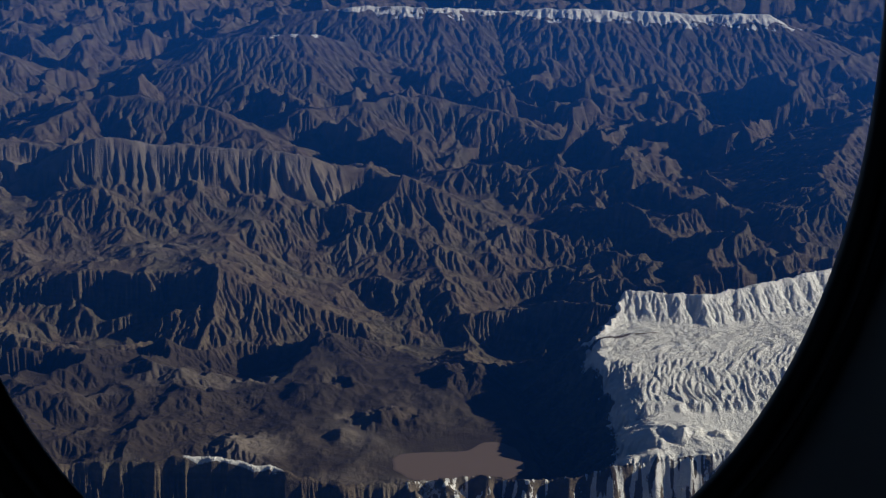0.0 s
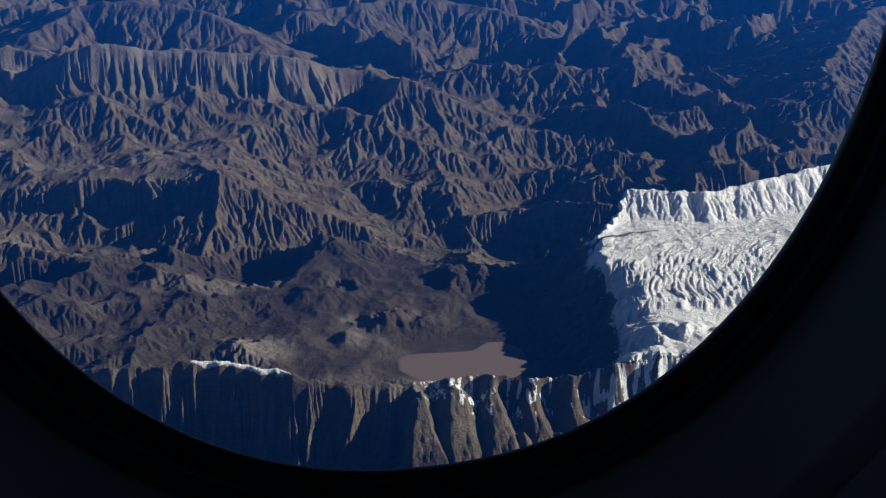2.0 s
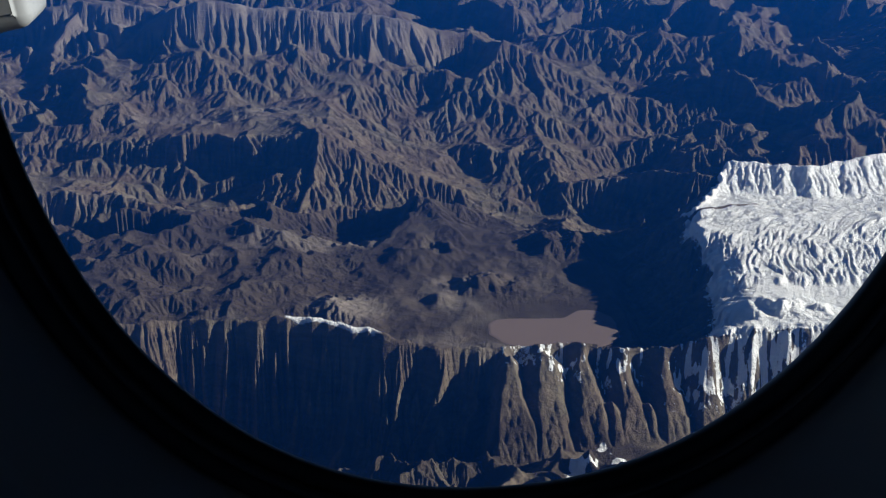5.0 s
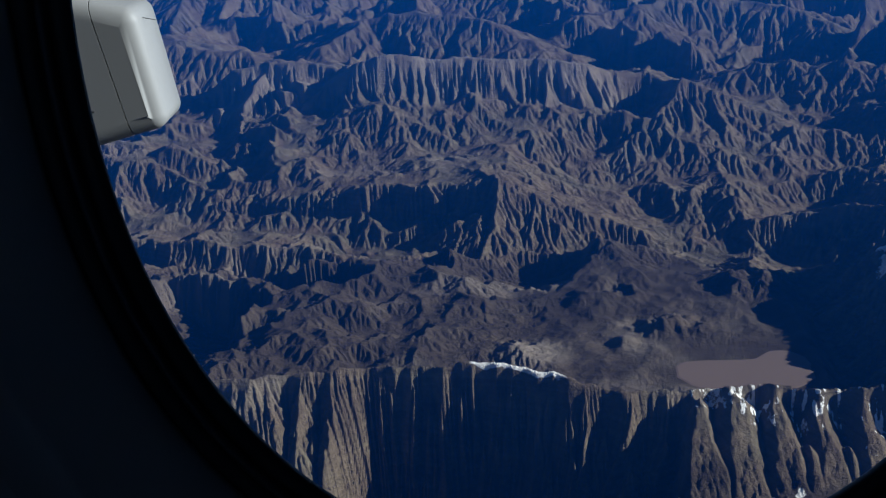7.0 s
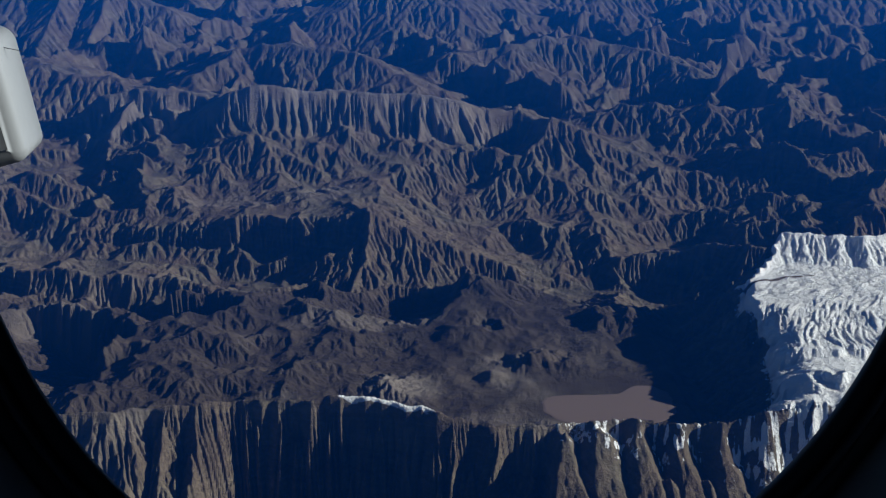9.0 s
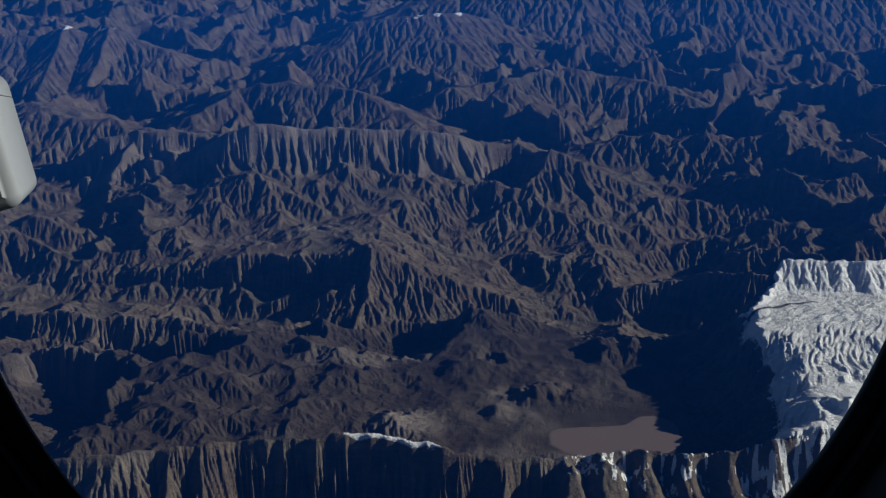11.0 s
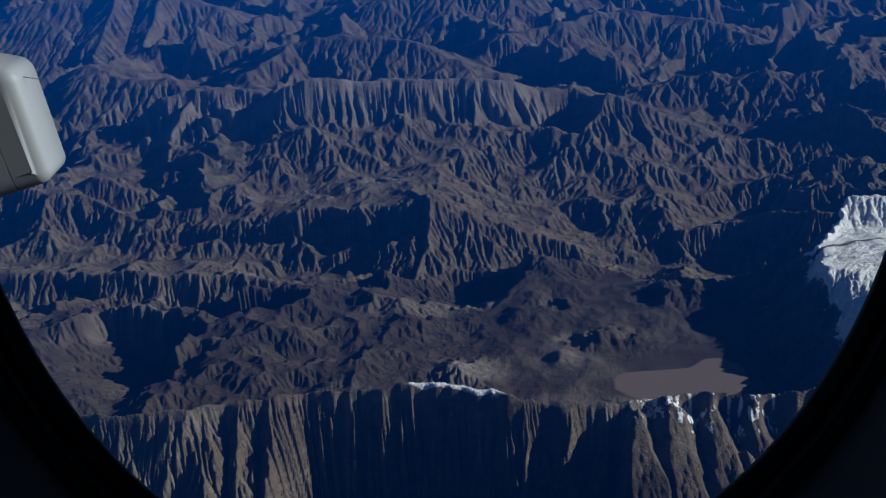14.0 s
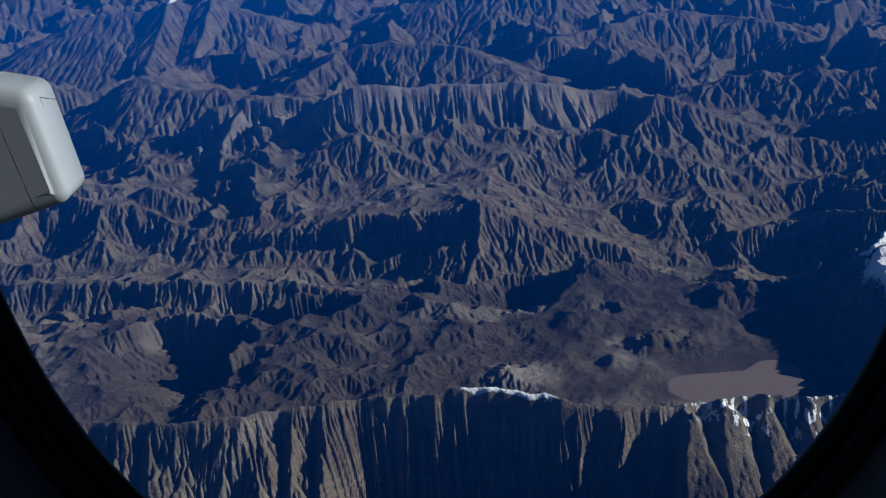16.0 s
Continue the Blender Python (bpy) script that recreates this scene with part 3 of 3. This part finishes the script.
    # a bare band of stones along the foot of the snowy wall
    stones = smooth(2.6, 1.2, np.abs(y - 846 - 0.22 * (x - 219) - 3 * perlin(x / 14, y * 0, 441))) * smooth(213, 222, x) * smooth(305, 270, x)
    snow = snow * (1 - 0.75 * stones)
    # table cliffs: light grey rock, with sunlight on the wall painted in too
    cliffs = smooth(1255, 1280, y) * smooth(1350, 1325, y) * smooth(-430, -400, x) * smooth(60, 20, x)
    pale = np.clip(0.7 * cliffs * (0.75 + 0.5 * sn) + smooth(34, 10, np.hypot((x + 40) * 0.9, (y - 752))) * 0.7 + 0.35 * smooth(0.3, 0.8, fbm(x, y, 90, 3, 421)), 0, 1)
    flats = smooth(1.15, 0.7, np.hypot((x - 12) / 52, (y - 772) / 34) + 0.35 * sn) + smooth(1.15, 0.7, np.hypot((x - 96) / 44, (y - 812) / 26) + 0.4 * sn)
    pale = np.clip(pale + 0.07 * np.minimum(flats, 1) * (y > yc + 3) * (0.9 + 0.2 * fbm(x, y, 18, 3, 425)), 0, 1)
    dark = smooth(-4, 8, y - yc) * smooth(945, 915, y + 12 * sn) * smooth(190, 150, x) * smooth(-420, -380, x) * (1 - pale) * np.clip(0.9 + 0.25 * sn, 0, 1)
    # front valley floor: its shade is painted with the same dark colour
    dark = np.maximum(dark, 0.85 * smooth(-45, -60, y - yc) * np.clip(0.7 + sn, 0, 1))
    verts = np.stack([x, y, h], -1).reshape(-1, 3)
    i = np.arange(n * m).reshape(n, m)
    quads = np.stack([i[:-1, :-1], i[:-1, 1:], i[1:, 1:], i[1:, :-1]], -1).reshape(-1, 4)[:, ::-1]
    me = bpy.data.meshes.new("ground")
    me.vertices.add(n * m)
    me.vertices.foreach_set("co", verts.astype(np.float32).ravel())
    me.loops.add(quads.size)
    me.loops.foreach_set("vertex_index", quads.astype(np.int32).ravel())
    me.polygons.add(len(quads))
    me.polygons.foreach_set("loop_start", np.arange(0, quads.size, 4, dtype=np.int32))
    me.polygons.foreach_set("use_smooth", np.ones(len(quads), dtype=bool))
    me.update(calc_edges=True)
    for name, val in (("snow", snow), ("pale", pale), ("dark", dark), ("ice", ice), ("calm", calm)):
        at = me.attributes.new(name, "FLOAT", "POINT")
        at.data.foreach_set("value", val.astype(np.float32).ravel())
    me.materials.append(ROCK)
    return tagged(new("ground", me), "bare brown eroded mountains with snow on the high shelves", "mountains", kind="structure")


COLUMNS, ASPECT, ROUNDS, POWER_OF_WATER, CREEP, LIFT = 1060, 1.5, 30, 3.8, 0.012, 0.05
ground()


def part(name, bm, mat, parent, label=""):
    me = bpy.data.meshes.new(name)
    bm.normal_update()
    bm.to_mesh(me)
    bm.free()
    me.materials.append(mat)
    ob = new(name, me)
    ob.parent = parent
    return tagged(ob, label)


def dry_lake():
    bm = bmesh.new()
    outer, inner = [], []
    for i in range(160):
        a = 2 * math.pi * i / 160
        c, s = math.cos(a), math.sin(a)
        r = 1.0 / (abs(c) ** 3.2 + abs(s) ** 3.2) ** (1 / 3.2)
        w = 1 + 0.05 * noise.noise((c * 2.3, s * 2.3, 4.0)) + 0.03 * noise.noise((c * 7, s * 7, 1.0))
        bay = 16 * max(0.0, s) * (1 / (1 + math.exp((c - 0.32) * 14)))
        x, y = 108 + 46 * r * c * w, 734 + 28 * r * s * w - bay * r
        sag = 60 * (math.hypot(x, y) / 4850) ** 2
        outer.append(bm.verts.new((x, y, 0.05 - sag)))
        inner.append(bm.verts.new((108 + (x - 108) * 0.97, 732 + (y - 732) * 0.95, 0.22 - sag)))
    for i in range(160):
        j = (i + 1) % 160
        bm.faces.new((outer[i], outer[j], inner[j], inner[i]))
    bm.faces.new(inner)
    ob = part("dry_lake", bm, MUD, None)
    tagged(ob, "flat pinkish brown bed of a dried mountain lake", "lake bed", kind="structure")


dry_lake()


def haze_material():
    m, n, l, b = material("painted_haze", 1.0)
    out = n["Material Output"]
    co = n.new("ShaderNodeTexCoord").outputs["Object"]
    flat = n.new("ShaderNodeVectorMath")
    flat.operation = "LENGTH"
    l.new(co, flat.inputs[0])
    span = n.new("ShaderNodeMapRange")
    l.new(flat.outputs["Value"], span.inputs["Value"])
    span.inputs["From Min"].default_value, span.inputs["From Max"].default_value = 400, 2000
    # opacity grows outwards, painting blue airlight over far slopes and shadows
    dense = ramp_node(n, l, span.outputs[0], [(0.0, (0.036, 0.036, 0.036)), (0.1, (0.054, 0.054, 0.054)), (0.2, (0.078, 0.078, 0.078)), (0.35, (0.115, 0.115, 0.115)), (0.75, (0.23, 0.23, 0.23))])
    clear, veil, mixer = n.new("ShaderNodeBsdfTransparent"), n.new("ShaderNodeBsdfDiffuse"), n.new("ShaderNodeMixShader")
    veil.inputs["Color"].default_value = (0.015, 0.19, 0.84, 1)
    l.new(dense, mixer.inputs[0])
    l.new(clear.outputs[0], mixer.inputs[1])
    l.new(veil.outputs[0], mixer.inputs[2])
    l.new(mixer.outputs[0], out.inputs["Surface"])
    return m


def haze_sheet():
    # a flat sheet over the mountains whose blue colour paints in the haze
    bm = bmesh.new()
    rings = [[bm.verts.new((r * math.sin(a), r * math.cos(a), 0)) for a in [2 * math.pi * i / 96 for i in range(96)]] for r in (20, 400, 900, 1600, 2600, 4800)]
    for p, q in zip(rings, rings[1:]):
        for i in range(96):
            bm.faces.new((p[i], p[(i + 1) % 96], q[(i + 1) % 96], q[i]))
    ob = part("haze_sheet", bm, haze_material(), None)
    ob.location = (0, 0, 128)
    tagged(ob, "flat blue tinted sheet standing in for haze over the mountains", "haze", kind="structure")


haze_sheet()


# ---- the aircraft cabin round the camera ----
WIN = pose(0.0, 0.4266, EYE - 0.0097, -9.326, 2.737, 8.852)
HALF_W, HALF_H, POWER = 0.1564, 0.1994, 2.172


def rim_ring(bm, grow, depth, count=128):
    """A ring of the window's outline, larger by grow, at a depth towards the cabin."""
    vs = []
    for i in range(count):
        a = 2 * math.pi * i / count
        c, s = math.cos(a), math.sin(a)
        x = math.copysign(abs(c) ** (2 / POWER), c) * HALF_W
        z = math.copysign(abs(s) ** (2 / POWER), s) * HALF_H
        nx, nz = x / HALF_W ** 2, z / HALF_H ** 2
        q = math.hypot(nx, nz)
        vs.append(bm.verts.new((x + grow * nx / q, -depth, z + grow * nz / q)))
    return vs


def loft(bm, rings, closed=False):
    pairs = list(zip(rings, rings[1:])) + ([(rings[-1], rings[0])] if closed else [])
    for a, b in pairs:
        for i in range(len(a)):
            j = (i + 1) % len(a)
            f = bm.faces.new((a[i], a[j], b[j], b[i]))
            f.smooth = True


def profile(name, steps, mat, parent, label=""):
    bm = bmesh.new()
    loft(bm, [rim_ring(bm, g, d) for g, d in steps], closed=True)
    bmesh.ops.recalc_face_normals(bm, faces=bm.faces)
    return part(name, bm, mat, parent, label)


def cabin_window():
    win = new("window_1")
    win.matrix_world = WIN
    tagged(win, "oval aircraft cabin window with black seal and clear pane", "window", kind="structure")
    profile("outer_seal", [(0.0, 0.0), (0.0, 0.003), (0.0045, 0.0045), (0.0065, 0.003), (0.0065, -0.006), (0.0035, -0.006)], RUBBER, win, "black rubber seal")
    profile("retainer_ring", [(0.0066, 0.001), (0.0068, 0.0065), (0.0082, 0.0072), (0.0095, 0.0062), (0.0095, 0.001)], DARK, win, "thin dark retainer ring")
    profile("inner_seal", [(0.0096, 0.0), (0.0098, 0.004), (0.0150, 0.006), (0.0165, 0.004), (0.0165, -0.004), (0.0096, -0.004)], RUBBER, win, "black rubber seal")
    profile("bezel", [(0.0166, 0.003), (0.0170, 0.0075), (0.022, 0.013), (0.032, 0.021), (0.041, 0.0255), (0.0425, 0.0275), (0.045, 0.0280),
                      (0.047, 0.0270), (0.060, 0.0272), (0.060, 0.0232), (0.020, 0.001)], PANEL, win, "grey moulded plastic window surround")
    bm = bmesh.new()
    r1, r2 = rim_ring(bm, 0.006, 0.0), rim_ring(bm, 0.006, -0.003)
    bm.faces.new(r1)
    bm.faces.new(r2[::-1])
    loft(bm, [r1, r2])
    pane = part("pane", bm, ACRYLIC, win, "clear acrylic pane")
    pane.visible_shadow = False
    return win


def cabin_shell():
    # side wall with the opening cut through it
    bm = bmesh.new()
    rings = []
    for depth in (0.0270, -0.014):
        inner = rim_ring(bm, 0.058 if depth > 0 else 0.02, depth)
        outer = []
        for i in range(128):
            a = 2 * math.pi * i / 128
            c, s = math.cos(a), math.sin(a)
            k = 1 / max(abs(c) / 1.0, abs(s) / 1.0)
            outer.append(bm.verts.new((c * k * (1.0 if c < 0 else 0.225), -depth, s * k * 1.0)))
        rings.append((inner, outer))
    (i0, o0), (i1, o1) = rings
    loft(bm, [i0, o0, o1, i1], closed=True)
    bmesh.ops.recalc_face_normals(bm, faces=bm.faces)
    wall = part("wall_side", bm, PANEL, None)
    wall.matrix_world = WIN
    tagged(wall, "dim grey plastic cabin side wall", "wall", kind="structure")
    for name, mat, lo, hi, label in (
            ("floor", CARPET, (-0.999, -1.9, -1.04), (0.224, -0.028, -1.0), "dark carpeted cabin floor"),
            ("ceiling", PANEL, (-0.999, -1.9, 1.0), (0.224, -0.028, 1.04), "plain grey cabin ceiling"),
            ("wall_front", PANEL, (-1.04, -1.94, -1.04), (-1.0, -0.028, 1.04), "plain grey cabin bulkhead"),
            ("wall_rear", PANEL, (0.225, -1.94, -1.04), (0.25, -0.028, 1.04), "plain grey cabin bulkhead")):
        bm = bmesh.new()
        bmesh.ops.create_cube(bm, size=1.0)
        for v in bm.verts:
            v.co = Vector([(lo[i] + hi[i]) / 2 + v.co[i] * (hi[i] - lo[i]) for i in range(3)])
        ob = part(name, bm, mat, None)
        ob.matrix_world = WIN
        tagged(ob, label, "floor" if name == "floor" else "ceiling" if name == "ceiling" else "wall", kind="structure")


def far_wall():
    # the unseen opposite side of the cabin, its openings enlarged to let in skylight
    bm = bmesh.new()
    boxes = [((-0.999, -1.0), (0.224, -0.35)), ((-0.999, 0.45), (0.224, 1.0))]
    boxes += [((x - 0.05, -0.349), (x + 0.05, 0.449)) for x in (-0.945, -0.55, -0.17, 0.172)]
    for (x0, z0), (x1, z1) in boxes:
        m = Matrix.Translation(((x0 + x1) / 2, -1.92, (z0 + z1) / 2)) @ Matrix.Diagonal((x1 - x0, 0.04, z1 - z0, 1))
        bmesh.ops.create_cube(bm, size=1.0, matrix=m)
    ob = part("wall_aisle", bm, PANEL, None)
    ob.matrix_world = WIN
    tagged(ob, "unseen grey cabin wall with large openings that let in skylight", "wall", kind="structure")


cabin_window()
cabin_shell()
far_wall()


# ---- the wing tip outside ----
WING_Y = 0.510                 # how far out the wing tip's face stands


def slab(outline, radius, thick):
    """A plate with a bullnose edge, its face towards the cabin."""
    bm = bmesh.new()
    n = len(outline)
    normals = []
    for i in range(n):
        (x0, z0), (x1, z1) = outline[i - 1], outline[(i + 1) % n]
        dx, dz = x1 - x0, z1 - z0
        q = math.hypot(dx, dz)
        normals.append((dz / q, -dx / q))
    rings = []
    for k in range(9):
        a = math.pi / 2 * k / 8
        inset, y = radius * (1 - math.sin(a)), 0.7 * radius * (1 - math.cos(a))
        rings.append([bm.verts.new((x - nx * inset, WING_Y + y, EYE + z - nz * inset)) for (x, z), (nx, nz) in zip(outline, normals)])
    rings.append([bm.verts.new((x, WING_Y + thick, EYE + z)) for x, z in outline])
    loft(bm, rings)
    bm.faces.new(rings[0])
    bm.faces.new(rings[-1][::-1])
    bmesh.ops.recalc_face_normals(bm, faces=bm.faces)
    return bm


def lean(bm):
    """Turns the plate a little towards the sun to brighten its face, about the line of sight."""
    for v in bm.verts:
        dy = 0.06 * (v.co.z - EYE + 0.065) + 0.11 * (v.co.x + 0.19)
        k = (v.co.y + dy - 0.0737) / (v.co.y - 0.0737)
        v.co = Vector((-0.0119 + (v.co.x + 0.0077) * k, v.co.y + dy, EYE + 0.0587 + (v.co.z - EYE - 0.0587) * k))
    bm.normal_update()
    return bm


def rounded(points, radii, steps=10):
    """A closed outline of (x, z) with its corners rounded off."""
    out = []
    n = len(points)
    for i, r in enumerate(radii):
        p, a, b = Vector(points[i]), Vector(points[i - 1]), Vector(points[(i + 1) % n])
        u, v = (a - p).normalized(), (b - p).normalized()
        if r == 0:
            out.append(tuple(p))
            continue
        half = u.angle(v) / 2
        d = r / math.tan(half)
        c = p + (u + v).normalized() * (r / math.sin(half))
        s, e = p + u * d - c, p + v * d - c
        for k in range(steps + 1):
            q = s.lerp(e, k / steps).normalized() * r
            out.append(tuple(c + q))
    return out


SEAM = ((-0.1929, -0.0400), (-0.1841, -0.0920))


def cut(bm, keep_right, gap):
    at, to = Vector((SEAM[0][0], WING_Y, EYE + SEAM[0][1])), Vector((SEAM[1][0], WING_Y, EYE + SEAM[1][1]))
    along = to - at
    side = Vector((-along.z, 0, along.x)).normalized()
    if side.x < 0:
        side.negate()
    geom = bm.verts[:] + bm.edges[:] + bm.faces[:]
    bmesh.ops.bisect_plane(bm, geom=geom, plane_co=at + side * (gap if keep_right else -gap), plane_no=side, clear_inner=keep_right, clear_outer=not keep_right)
    edges = [e for e in bm.edges if e.is_boundary]
    bmesh.ops.holes_fill(bm, edges=edges)
    bmesh.ops.split_edges(bm, edges=[e for e in edges if e.is_valid])
    return bm


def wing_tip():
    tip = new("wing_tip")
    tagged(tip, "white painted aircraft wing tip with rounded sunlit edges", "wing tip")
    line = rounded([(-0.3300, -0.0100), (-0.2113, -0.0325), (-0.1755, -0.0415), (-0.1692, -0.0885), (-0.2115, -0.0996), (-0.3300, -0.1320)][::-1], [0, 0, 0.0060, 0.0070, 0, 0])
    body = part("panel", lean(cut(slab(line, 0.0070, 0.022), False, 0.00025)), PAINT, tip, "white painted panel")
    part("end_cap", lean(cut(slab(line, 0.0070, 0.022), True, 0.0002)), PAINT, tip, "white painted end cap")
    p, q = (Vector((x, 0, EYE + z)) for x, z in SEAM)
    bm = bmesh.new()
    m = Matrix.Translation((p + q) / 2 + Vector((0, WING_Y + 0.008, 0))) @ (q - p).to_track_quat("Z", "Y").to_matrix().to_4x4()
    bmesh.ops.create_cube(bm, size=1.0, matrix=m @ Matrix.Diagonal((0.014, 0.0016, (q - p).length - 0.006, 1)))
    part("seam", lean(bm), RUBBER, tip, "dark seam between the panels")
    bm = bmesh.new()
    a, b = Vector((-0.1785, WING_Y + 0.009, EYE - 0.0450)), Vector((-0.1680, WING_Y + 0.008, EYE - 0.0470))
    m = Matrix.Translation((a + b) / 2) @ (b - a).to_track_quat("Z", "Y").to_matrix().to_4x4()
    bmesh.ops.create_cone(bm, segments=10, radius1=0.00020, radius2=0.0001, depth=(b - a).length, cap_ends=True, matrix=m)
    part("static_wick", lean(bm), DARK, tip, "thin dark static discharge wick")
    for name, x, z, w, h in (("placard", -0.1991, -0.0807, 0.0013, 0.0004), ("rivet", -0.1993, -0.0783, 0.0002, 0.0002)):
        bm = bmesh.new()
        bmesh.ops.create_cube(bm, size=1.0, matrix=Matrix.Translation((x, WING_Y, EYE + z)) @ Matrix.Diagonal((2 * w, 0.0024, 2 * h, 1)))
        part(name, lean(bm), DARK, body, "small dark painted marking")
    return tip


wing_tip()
